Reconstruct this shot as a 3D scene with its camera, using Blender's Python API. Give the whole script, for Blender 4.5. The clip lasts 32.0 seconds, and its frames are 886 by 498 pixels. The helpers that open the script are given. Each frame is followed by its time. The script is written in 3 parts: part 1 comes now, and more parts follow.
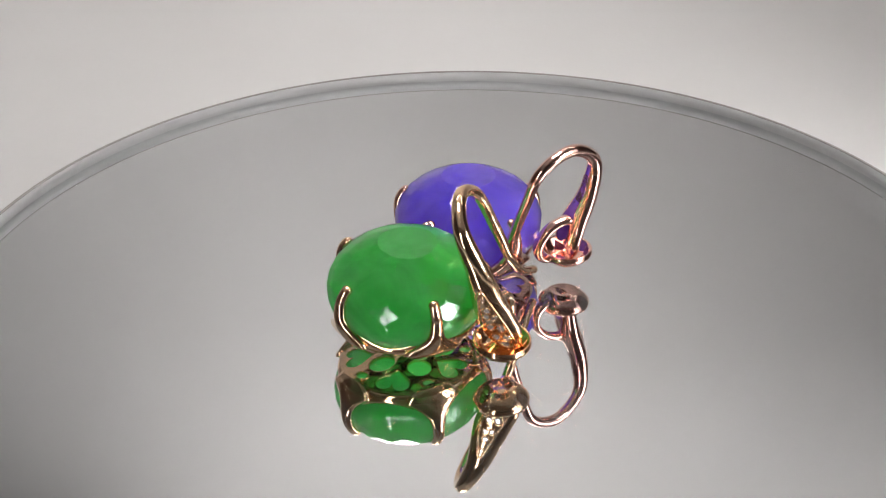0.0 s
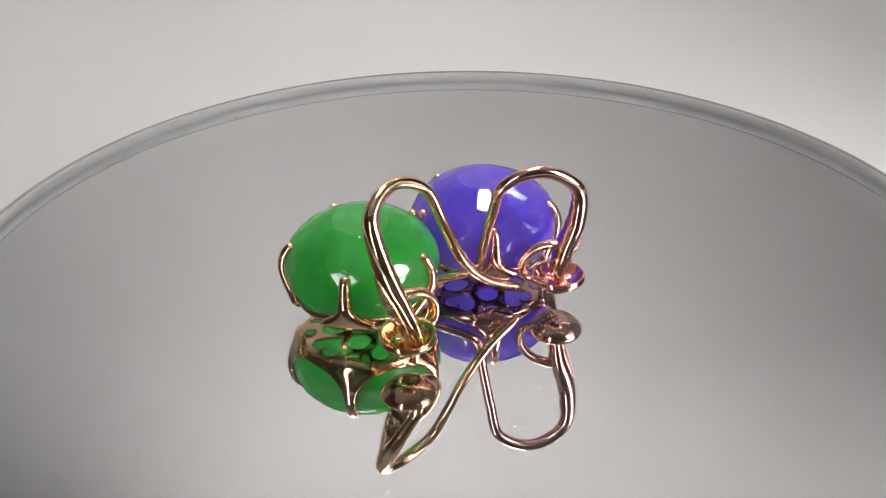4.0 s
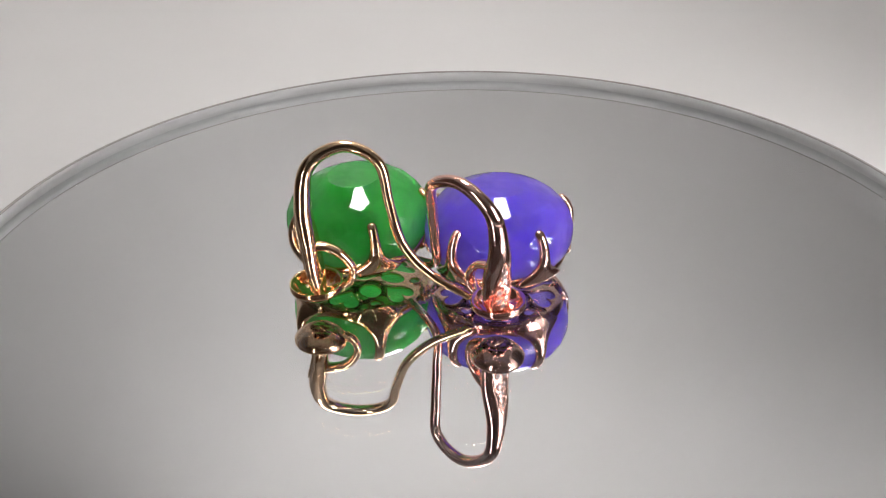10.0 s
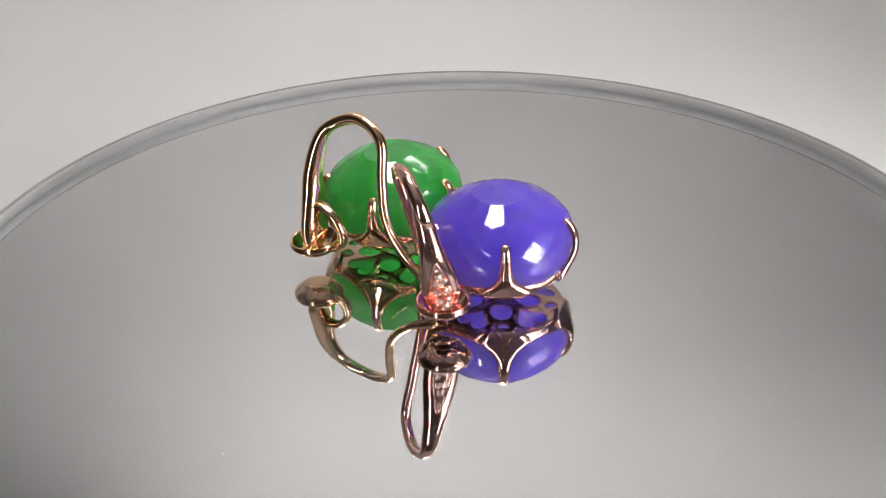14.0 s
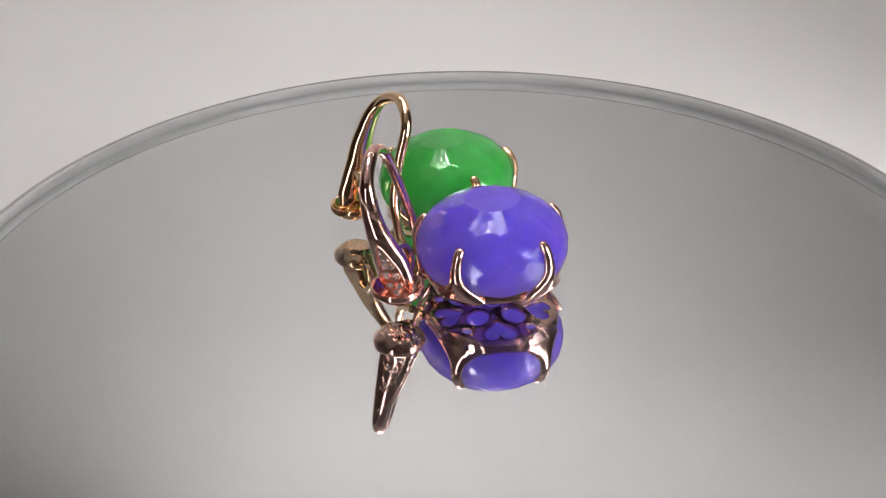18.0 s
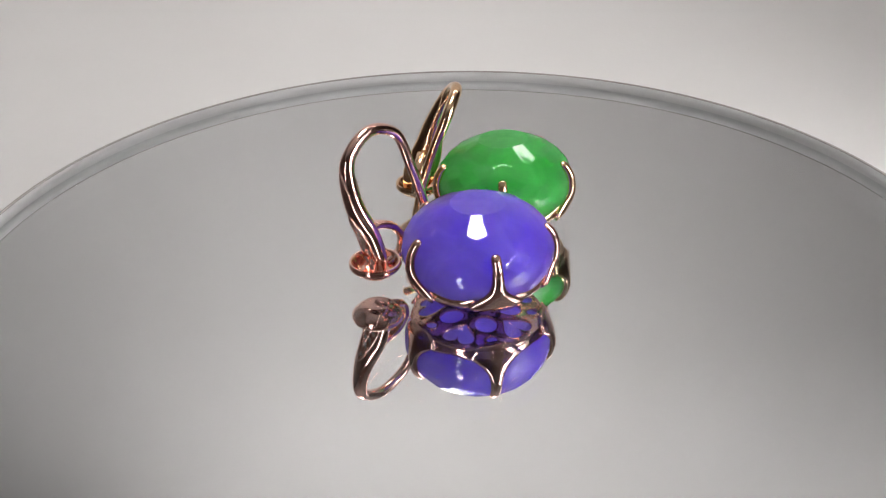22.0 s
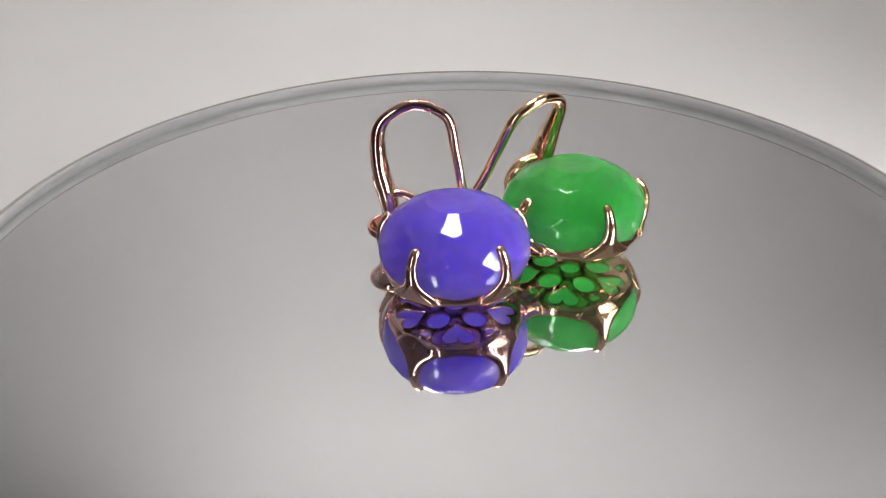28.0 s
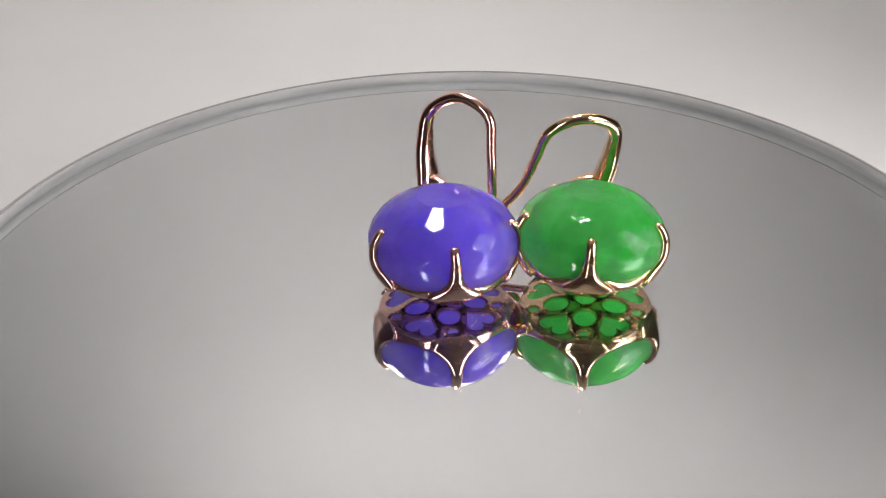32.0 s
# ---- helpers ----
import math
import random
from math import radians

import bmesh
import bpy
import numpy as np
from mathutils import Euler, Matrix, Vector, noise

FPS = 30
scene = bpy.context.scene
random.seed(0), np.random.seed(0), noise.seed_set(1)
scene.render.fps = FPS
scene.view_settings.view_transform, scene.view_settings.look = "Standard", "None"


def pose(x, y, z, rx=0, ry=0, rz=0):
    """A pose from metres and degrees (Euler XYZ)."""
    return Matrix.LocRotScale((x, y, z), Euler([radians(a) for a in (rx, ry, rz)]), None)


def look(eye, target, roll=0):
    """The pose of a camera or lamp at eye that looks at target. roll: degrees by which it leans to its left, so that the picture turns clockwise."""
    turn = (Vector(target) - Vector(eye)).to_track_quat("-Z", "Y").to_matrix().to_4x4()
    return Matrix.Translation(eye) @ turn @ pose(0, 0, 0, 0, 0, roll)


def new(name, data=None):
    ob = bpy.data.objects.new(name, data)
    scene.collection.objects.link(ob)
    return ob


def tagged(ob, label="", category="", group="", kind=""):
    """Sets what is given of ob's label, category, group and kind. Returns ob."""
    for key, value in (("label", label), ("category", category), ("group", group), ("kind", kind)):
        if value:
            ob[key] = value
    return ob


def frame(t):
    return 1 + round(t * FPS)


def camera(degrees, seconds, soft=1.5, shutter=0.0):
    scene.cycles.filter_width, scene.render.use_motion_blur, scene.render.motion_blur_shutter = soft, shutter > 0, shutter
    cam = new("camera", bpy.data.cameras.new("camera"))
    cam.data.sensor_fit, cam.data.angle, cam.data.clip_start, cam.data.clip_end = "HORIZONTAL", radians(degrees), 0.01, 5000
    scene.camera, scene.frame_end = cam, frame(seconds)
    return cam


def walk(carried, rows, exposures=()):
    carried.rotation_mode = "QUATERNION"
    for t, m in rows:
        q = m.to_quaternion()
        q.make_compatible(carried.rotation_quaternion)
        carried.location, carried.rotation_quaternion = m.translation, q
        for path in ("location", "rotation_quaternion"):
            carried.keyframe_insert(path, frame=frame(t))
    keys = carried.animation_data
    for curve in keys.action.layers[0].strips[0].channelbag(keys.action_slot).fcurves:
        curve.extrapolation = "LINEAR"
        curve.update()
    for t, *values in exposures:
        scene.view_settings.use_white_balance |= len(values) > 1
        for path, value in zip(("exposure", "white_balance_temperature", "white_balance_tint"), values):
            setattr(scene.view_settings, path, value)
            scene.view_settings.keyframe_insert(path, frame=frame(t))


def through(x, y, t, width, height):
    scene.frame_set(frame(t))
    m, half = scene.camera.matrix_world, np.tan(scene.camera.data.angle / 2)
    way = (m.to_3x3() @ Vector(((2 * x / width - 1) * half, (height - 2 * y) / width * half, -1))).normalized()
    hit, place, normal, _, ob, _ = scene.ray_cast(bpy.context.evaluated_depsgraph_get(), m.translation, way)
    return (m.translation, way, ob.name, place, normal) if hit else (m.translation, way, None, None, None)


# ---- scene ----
from collections import namedtuple

MM = 0.001
EYE = Vector((0.0, -0.092, 0.05540))
AHEAD = Vector((-0.02461, 0.86385, -0.50315))
cam = camera(43.79, 32.0, soft=1.1)
walk(cam, [(0, look(EYE, EYE + AHEAD, -0.777)), (32, look(EYE, EYE + AHEAD, -0.777))],
     exposures=[(0, 0.0), (32, 0.0)])


# ---------------------------------------------------------------- world and light
world = bpy.data.worlds.new("room_air")
scene.world = world
world.use_nodes = True
world.node_tree.nodes["Background"].inputs[0].default_value = (0.9, 0.95, 1.0, 1)
world.node_tree.nodes["Background"].inputs[1].default_value = 0.05

PANEL_GLOW = 38.0    # soft lamp panel above the stage
FILL_STRIP_GLOW = 15.0     # thin fill strip added under the back of the roof
TUBE_GLOW = 14.0     # slim upright lamp beside the camera
LED_GLOW = 78.0      # strips of the lamp beside the stage


# ---------------------------------------------------------------- materials
def shader(name, color=(0.8, 0.8, 0.8), rough=0.5, metal=0.0, **more):
    mat = bpy.data.materials.new(name)
    mat.use_nodes = True
    b = mat.node_tree.nodes["Principled BSDF"]
    b.inputs["Base Color"].default_value = (*color, 1)
    b.inputs["Roughness"].default_value = rough
    b.inputs["Metallic"].default_value = metal
    for key, value in more.items():
        b.inputs[key.replace("_", " ")].default_value = value
    return mat


def noise_tex(mat, scale, detail=4.0, rough=0.55, distort=0.0):
    nt = mat.node_tree
    co = nt.nodes.new("ShaderNodeTexCoord")
    tex = nt.nodes.new("ShaderNodeTexNoise")
    tex.inputs["Scale"].default_value = scale
    tex.inputs["Detail"].default_value = detail
    tex.inputs["Roughness"].default_value = rough
    tex.inputs["Distortion"].default_value = distort
    nt.links.new(co.outputs["Object"], tex.inputs["Vector"])
    return tex


def ramp_color(mat, tex, stops, socket="Base Color"):
    nt = mat.node_tree
    ramp = nt.nodes.new("ShaderNodeValToRGB")
    els = ramp.color_ramp.elements
    while len(els) < len(stops):
        els.new(0.5)
    for el, (pos, col) in zip(els, stops):
        el.position = pos
        el.color = (*col, 1) if len(col) == 3 else col
    nt.links.new(tex.outputs["Fac"], ramp.inputs["Fac"])
    nt.links.new(ramp.outputs["Color"], nt.nodes["Principled BSDF"].inputs[socket])
    return ramp


def rough_range(mat, tex, low, high):
    nt = mat.node_tree
    mr = nt.nodes.new("ShaderNodeMapRange")
    mr.inputs["From Min"].default_value, mr.inputs["From Max"].default_value = 0.3, 0.7
    mr.inputs["To Min"].default_value, mr.inputs["To Max"].default_value = low, high
    nt.links.new(tex.outputs["Fac"], mr.inputs["Value"])
    nt.links.new(mr.outputs["Result"], nt.nodes["Principled BSDF"].inputs["Roughness"])


def bump(mat, tex, strength, distance):
    nt = mat.node_tree
    bn = nt.nodes.new("ShaderNodeBump")
    bn.inputs["Strength"].default_value, bn.inputs["Distance"].default_value = strength, distance
    nt.links.new(tex.outputs["Fac"], bn.inputs["Height"])
    nt.links.new(bn.outputs["Normal"], nt.nodes["Principled BSDF"].inputs["Normal"])


def gold(name, color, pale):
    mat = shader(name, color, 0.06, 1.0)
    t = noise_tex(mat, 260.0)
    ramp_color(mat, t, [(0.3, color), (0.7, pale)])
    fine = noise_tex(mat, 900.0, 6.0)
    rough_range(mat, fine, 0.02, 0.07)
    bump(mat, noise_tex(mat, 620.0, 3.0), 0.30, 0.0002)
    # fine polishing marks spread part of the gloss
    nt = mat.node_tree
    first = nt.nodes["Principled BSDF"]
    haze = nt.nodes.new("ShaderNodeBsdfPrincipled")
    haze.inputs["Metallic"].default_value = 1.0
    haze.inputs["Roughness"].default_value = 0.27
    nt.links.new(first.inputs["Base Color"].links[0].from_socket, haze.inputs["Base Color"])
    mix = nt.nodes.new("ShaderNodeMixShader")
    mix.inputs["Fac"].default_value = 0.09
    nt.links.new(first.outputs["BSDF"], mix.inputs[1])
    nt.links.new(haze.outputs["BSDF"], mix.inputs[2])
    nt.links.new(mix.outputs["Shader"], nt.nodes["Material Output"].inputs["Surface"])
    return mat


def jade(name, deep, mid, pale, glow, through):
    mat = shader(name, mid, 0.3)
    nt = mat.node_tree
    b = nt.nodes["Principled BSDF"]
    ramp_color(mat, noise_tex(mat, 150.0, 5.0, 0.5, 0.6), [(0.25, deep), (0.52, mid), (0.85, pale)])
    b.inputs["Subsurface Weight"].default_value = 1.0
    b.inputs["Subsurface Radius"].default_value = glow
    b.inputs["Subsurface Scale"].default_value = 0.010
    b.inputs["Specular IOR Level"].default_value = 0.0
    # light that passes right through the stone
    veil = nt.nodes.new("ShaderNodeBsdfTranslucent")
    cloud = nt.nodes.new("ShaderNodeValToRGB")
    cloud.color_ramp.elements[0].position, cloud.color_ramp.elements[1].position = 0.32, 0.70
    cloud.color_ramp.elements[0].color = (*[c * 0.84 for c in through], 1)
    cloud.color_ramp.elements[1].color = (*[min(1.0, c * 1.05 + 0.05) for c in through], 1)
    nt.links.new(noise_tex(mat, 210.0, 3.0, 0.55, 1.2).outputs["Fac"], cloud.inputs["Fac"])
    nt.links.new(cloud.outputs["Color"], veil.inputs["Color"])
    body = nt.nodes.new("ShaderNodeMixShader")
    body.inputs["Fac"].default_value = 0.65
    nt.links.new(b.outputs["BSDF"], body.inputs[1])
    nt.links.new(veil.outputs["BSDF"], body.inputs[2])
    # polished surface with faint ripples: flat cuts above, a rounded side below
    gloss = nt.nodes.new("ShaderNodeBsdfGlossy")
    gloss.inputs["Roughness"].default_value = 0.02
    bn = nt.nodes.new("ShaderNodeBump")
    bn.inputs["Strength"].default_value, bn.inputs["Distance"].default_value = 0.08, 0.0002
    nt.links.new(noise_tex(mat, 480.0, 4.0).outputs["Fac"], bn.inputs["Height"])
    geo = nt.nodes.new("ShaderNodeNewGeometry")
    split = nt.nodes.new("ShaderNodeSeparateXYZ")
    upper = nt.nodes.new("ShaderNodeMath")
    upper.operation = "GREATER_THAN"
    upper.inputs[1].default_value = 0.14
    pick = nt.nodes.new("ShaderNodeMix")
    pick.data_type = "VECTOR"
    nt.links.new(geo.outputs["True Normal"], split.inputs["Vector"])
    nt.links.new(split.outputs["Z"], upper.inputs[0])
    nt.links.new(upper.outputs["Value"], pick.inputs[0])
    nt.links.new(geo.outputs["Normal"], pick.inputs[4])
    nt.links.new(geo.outputs["True Normal"], pick.inputs[5])
    nt.links.new(pick.outputs[1], bn.inputs["Normal"])
    nt.links.new(bn.outputs["Normal"], gloss.inputs["Normal"])
    fresnel = nt.nodes.new("ShaderNodeFresnel")
    fresnel.inputs["IOR"].default_value = 1.62
    skin = nt.nodes.new("ShaderNodeMixShader")
    nt.links.new(fresnel.outputs["Fac"], skin.inputs["Fac"])
    nt.links.new(body.outputs["Shader"], skin.inputs[1])
    nt.links.new(gloss.outputs["BSDF"], skin.inputs[2])
    nt.links.new(skin.outputs["Shader"], nt.nodes["Material Output"].inputs["Surface"])
    return mat


def clear_glass(name):
    """A clear pane: light goes straight through, and its surface mirrors by Fresnel."""
    mat = shader(name, (0.98, 0.99, 0.985), 0.0)
    nt = mat.node_tree
    clear = nt.nodes.new("ShaderNodeBsdfTransparent")
    gloss = nt.nodes.new("ShaderNodeBsdfGlossy")
    gloss.inputs["Roughness"].default_value = 0.0
    # the same share of gloss from above and from below
    slant = nt.nodes.new("ShaderNodeLayerWeight")
    slant.inputs["Blend"].default_value = 0.5
    power = nt.nodes.new("ShaderNodeMath")
    power.operation = "POWER"
    power.inputs[1].default_value = 5.0
    share = nt.nodes.new("ShaderNodeMath")
    share.operation = "MULTIPLY_ADD"
    share.inputs[1].default_value, share.inputs[2].default_value = 0.96, 0.04
    mix = nt.nodes.new("ShaderNodeMixShader")
    nt.links.new(slant.outputs["Facing"], power.inputs[0])
    nt.links.new(power.outputs["Value"], share.inputs[0])
    nt.links.new(share.outputs["Value"], mix.inputs["Fac"])
    nt.links.new(clear.outputs["BSDF"], mix.inputs[1])
    nt.links.new(gloss.outputs["BSDF"], mix.inputs[2])
    nt.links.new(mix.outputs["Shader"], nt.nodes["Material Output"].inputs["Surface"])
    return mat


GLASS = clear_glass("clear_glass")
YELLOW_GOLD = gold("yellow_gold", (0.97, 0.60, 0.35), (1.0, 0.70, 0.45))
ROSE_GOLD = gold("rose_gold", (0.94, 0.52, 0.43), (0.98, 0.63, 0.54))
GREEN_JADE = jade("green_jade", (0.030, 0.27, 0.045), (0.062, 0.39, 0.085), (0.14, 0.53, 0.17), (0.25, 1.0, 0.3), (0.25, 0.94, 0.33))
VIOLET_JADE = jade("violet_jade", (0.135, 0.078, 0.68), (0.17, 0.105, 0.80), (0.25, 0.18, 0.88), (0.5, 0.3, 1.0), (0.43, 0.335, 1.0))
DIAMOND = shader("diamond", (0.97, 0.98, 1.0), 0.0, 0.0, IOR=2.3, Transmission_Weight=0.75)
SILVER = shader("silver_backing", (0.808, 0.818, 0.824), 0.0, 1.0)
GROUND_GLASS = shader("ground_glass", (0.18, 0.18, 0.178), 0.9, Specular_IOR_Level=0.0)
ramp_color(GROUND_GLASS, noise_tex(GROUND_GLASS, 350.0), [(0.3, (0.40, 0.395, 0.39)), (0.7, (0.44, 0.435, 0.43))])
light_through = GROUND_GLASS.node_tree.nodes.new("ShaderNodeBsdfTranslucent")
light_through.inputs["Color"].default_value = (0.60, 0.59, 0.585, 1)
frost = GROUND_GLASS.node_tree.nodes.new("ShaderNodeMixShader")
frost.inputs["Fac"].default_value = 0.5
GROUND_GLASS.node_tree.links.new(GROUND_GLASS.node_tree.nodes["Principled BSDF"].outputs["BSDF"], frost.inputs[1])
GROUND_GLASS.node_tree.links.new(light_through.outputs["BSDF"], frost.inputs[2])
GROUND_GLASS.node_tree.links.new(frost.outputs["Shader"], GROUND_GLASS.node_tree.nodes["Material Output"].inputs["Surface"])
EDGE_SEAL = shader("edge_line", (0.20, 0.18, 0.165), 0.8)
PAPER = shader("white_paper", (0.52, 0.505, 0.5), 0.85)
ramp_color(PAPER, noise_tex(PAPER, 9.0), [(0.3, (0.47, 0.455, 0.445)), (0.7, (0.51, 0.495, 0.485))])
bump(PAPER, noise_tex(PAPER, 900.0), 0.15, 0.0002)
LINING = shader("white_lining", (0.62, 0.62, 0.61), 0.8)
ramp_color(LINING, noise_tex(LINING, 14.0), [(0.3, (0.40, 0.40, 0.395)), (0.7, (0.45, 0.45, 0.445))])
bump(LINING, noise_tex(LINING, 600.0), 0.2, 0.0003)
ROOM_PAINT = shader("room_paint", (0.12, 0.10, 0.085), 0.8)
ramp_color(ROOM_PAINT, noise_tex(ROOM_PAINT, 3.0), [(0.3, (0.30, 0.21, 0.18)), (0.7, (0.36, 0.26, 0.225))])
WHITE_PLASTIC = shader("white_plastic", (0.75, 0.75, 0.74), 0.35)
DARK_PLASTIC = shader("dark_plastic", (0.03, 0.03, 0.032), 0.4)
DUST = shader("dust_specks", (0.85, 0.85, 0.83), 0.9)
ENGRAVING = shader("engraving", (0.12, 0.06, 0.05), 0.5, 0.6)


def glowing(name, color, strength):
    mat = shader(name, (0.8, 0.8, 0.8), 0.5)
    b = mat.node_tree.nodes["Principled BSDF"]
    b.inputs["Emission Color"].default_value = (*color, 1)
    b.inputs["Emission Strength"].default_value = strength
    return mat


PANEL_LIGHT = glowing("panel_light", (1.0, 0.965, 0.955), PANEL_GLOW)
FILL_STRIP_LIGHT = glowing("fill_strip_light", (1.0, 0.975, 0.965), FILL_STRIP_GLOW)
TUBE_LIGHT = glowing("tube_light", (0.97, 0.985, 1.0), TUBE_GLOW)
LED_LIGHT = glowing("led_light", (0.99, 0.99, 1.0), LED_GLOW)


# ---------------------------------------------------------------- mesh helpers
def part(name, bm, material, parent=None, label="", smooth=True):
    me = bpy.data.meshes.new(name)
    bmesh.ops.recalc_face_normals(bm, faces=bm.faces)
    for f in bm.faces:
        f.smooth = smooth
    bm.to_mesh(me)
    bm.free()
    me.materials.append(material)
    ob = new(name, me)
    if parent is not None:
        ob.parent = parent
    return tagged(ob, label) if label else ob


def sharp(ob, degrees=35):
    """Keep edges steeper than this crisp on a smooth mesh."""
    bm = bmesh.new()
    bm.from_mesh(ob.data)
    for e in bm.edges:
        if len(e.link_faces) == 2 and e.calc_face_angle(0) > radians(degrees):
            e.smooth = False
    bm.to_mesh(ob.data)
    bm.free()
    return ob


def lathe(bm, profile, steps=96, close=False):
    """Turn a profile of (radius, height) about the z axis; radius 0 ends in a point."""
    rings = []
    for r, z in profile:
        if r < 1e-9:
            rings.append([bm.verts.new((0, 0, z))])
        else:
            rings.append([bm.verts.new((r * math.cos(2 * math.pi * i / steps), r * math.sin(2 * math.pi * i / steps), z)) for i in range(steps)])
    pairs = list(zip(rings, rings[1:])) + ([(rings[-1], rings[0])] if close else [])
    for a, b in pairs:
        for i in range(steps):
            j = (i + 1) % steps
            if len(a) == 1 and len(b) == 1:
                continue
            if len(a) == 1:
                bm.faces.new((a[0], b[i], b[j]))
            elif len(b) == 1:
                bm.faces.new((a[i], a[j], b[0]))
            else:
                bm.faces.new((a[i], a[j], b[j], b[i]))
    return bm


def box(bm, size, at=(0, 0, 0), bevel=0.0, turn=None):
    m = Matrix.Translation(at) @ (turn.to_4x4() if turn else Matrix()) @ Matrix.Diagonal((*size, 1))
    made = bmesh.ops.create_cube(bm, size=1, matrix=m)
    if bevel:
        edges = {e for v in made["verts"] for e in v.link_edges}
        bmesh.ops.bevel(bm, geom=list(edges), offset=bevel, segments=2, affect="EDGES", profile=0.5)
    return bm


def spline(points, n=10):
    """A smooth line through the points."""
    pts = [Vector(q) for q in points]
    pts = [2 * pts[0] - pts[1]] + pts + [2 * pts[-1] - pts[-2]]
    out = []
    for i in range(1, len(pts) - 2):
        a, b, c, d = pts[i - 1:i + 3]
        for k in range(n):
            s = k / n
            out.append(0.5 * (2 * b + (c - a) * s + (2 * a - 5 * b + 4 * c - d) * s * s + (3 * b - a - 3 * c + d) * s ** 3))
    out.append(pts[-2])
    return out


def profile_at(table, s):
    xs, ys = [a for a, _ in table], [b for _, b in table]
    return float(np.interp(s, xs, ys))


def tube(bm, line, half_width, half_depth, side=None, steps=16, closed=False, caps=True):
    """Sweep an ellipse along a line. half_width lies along side, half_depth across it; both are tables over 0..1 or numbers."""
    n = len(line)
    length = [0.0]
    for a, b in zip(line, line[1:]):
        length.append(length[-1] + (b - a).length)
    rings = []
    last = None
    for i, q in enumerate(line):
        a = line[(i - 1) % n] if closed or i > 0 else line[i]
        b = line[(i + 1) % n] if closed or i < n - 1 else line[i]
        t = (b - a).normalized()
        ref = Vector(side) if side is not None else (last if last is not None else t.orthogonal())
        u = (ref - t * ref.dot(t)).normalized()
        last = u
        v = t.cross(u)
        s = length[i] / length[-1]
        w = profile_at(half_width, s) if isinstance(half_width, (list, tuple)) else half_width
        d = profile_at(half_depth, s) if isinstance(half_depth, (list, tuple)) else half_depth
        rings.append([bm.verts.new(q + u * (w * math.cos(2 * math.pi * k / steps)) + v * (d * math.sin(2 * math.pi * k / steps))) for k in range(steps)])
    pairs = list(zip(rings, rings[1:])) + ([(rings[-1], rings[0])] if closed else [])
    for a, b in pairs:
        for k in range(steps):
            m = (k + 1) % steps
            bm.faces.new((a[k], a[m], b[m], b[k]))
    if caps and not closed:
        for ring, q, inward in ((rings[0], line[0], line[0] - line[1]), (rings[-1], line[-1], line[-1] - line[-2])):
            r = sum((v.co - q).length for v in ring) / steps
            tip = bm.verts.new(q + inward.normalized() * r * 0.75)
            mid = [bm.verts.new(q + (v.co - q) * 0.72 + inward.normalized() * r * 0.52) for v in ring]
            for k in range(steps):
                m = (k + 1) % steps
                bm.faces.new((ring[k], ring[m], mid[m], mid[k]))
                bm.faces.new((mid[k], mid[m], tip))
    return bm


# ---------------------------------------------------------------- the setting: room, paper sweep
def make_room():
    t = 0.05
    x, y0, y1, z0, z1 = 1.6, -2.0, 1.3, -0.78, 1.7
    for name, size, at in (("wall_north", (2 * x + 2 * t, t, z1 - z0), (0, y1 + t / 2, (z0 + z1) / 2)),
                           ("wall_south", (2 * x + 2 * t, t, z1 - z0), (0, y0 - t / 2, (z0 + z1) / 2)),
                           ("wall_east", (t, y1 - y0, z1 - z0), (x + t / 2, (y0 + y1) / 2, (z0 + z1) / 2)),
                           ("wall_west", (t, y1 - y0, z1 - z0), (-x - t / 2, (y0 + y1) / 2, (z0 + z1) / 2)),
                           ("floor", (2 * x + 2 * t, y1 - y0 + 2 * t, t), (0, (y0 + y1) / 2, z0 - t / 2)),
                           ("ceiling", (2 * x + 2 * t, y1 - y0 + 2 * t, t), (0, (y0 + y1) / 2, z1 + t / 2))):
        tagged(part(name, box(bmesh.new(), size, at), ROOM_PAINT, smooth=False), "plain dim painted room surface", kind="structure")


SWEEP_Z = -0.034
BOX_X, BOX_BACK, BOX_FRONT, BOX_TOP = 0.33, 0.30, -0.20, 0.36
# the box stands a little askew to the camera
SKEW = Matrix.Translation((0, BOX_BACK, 0)) @ Matrix.Rotation(radians(-1), 4, "Z") @ Matrix.Translation((0, -BOX_BACK, 0))


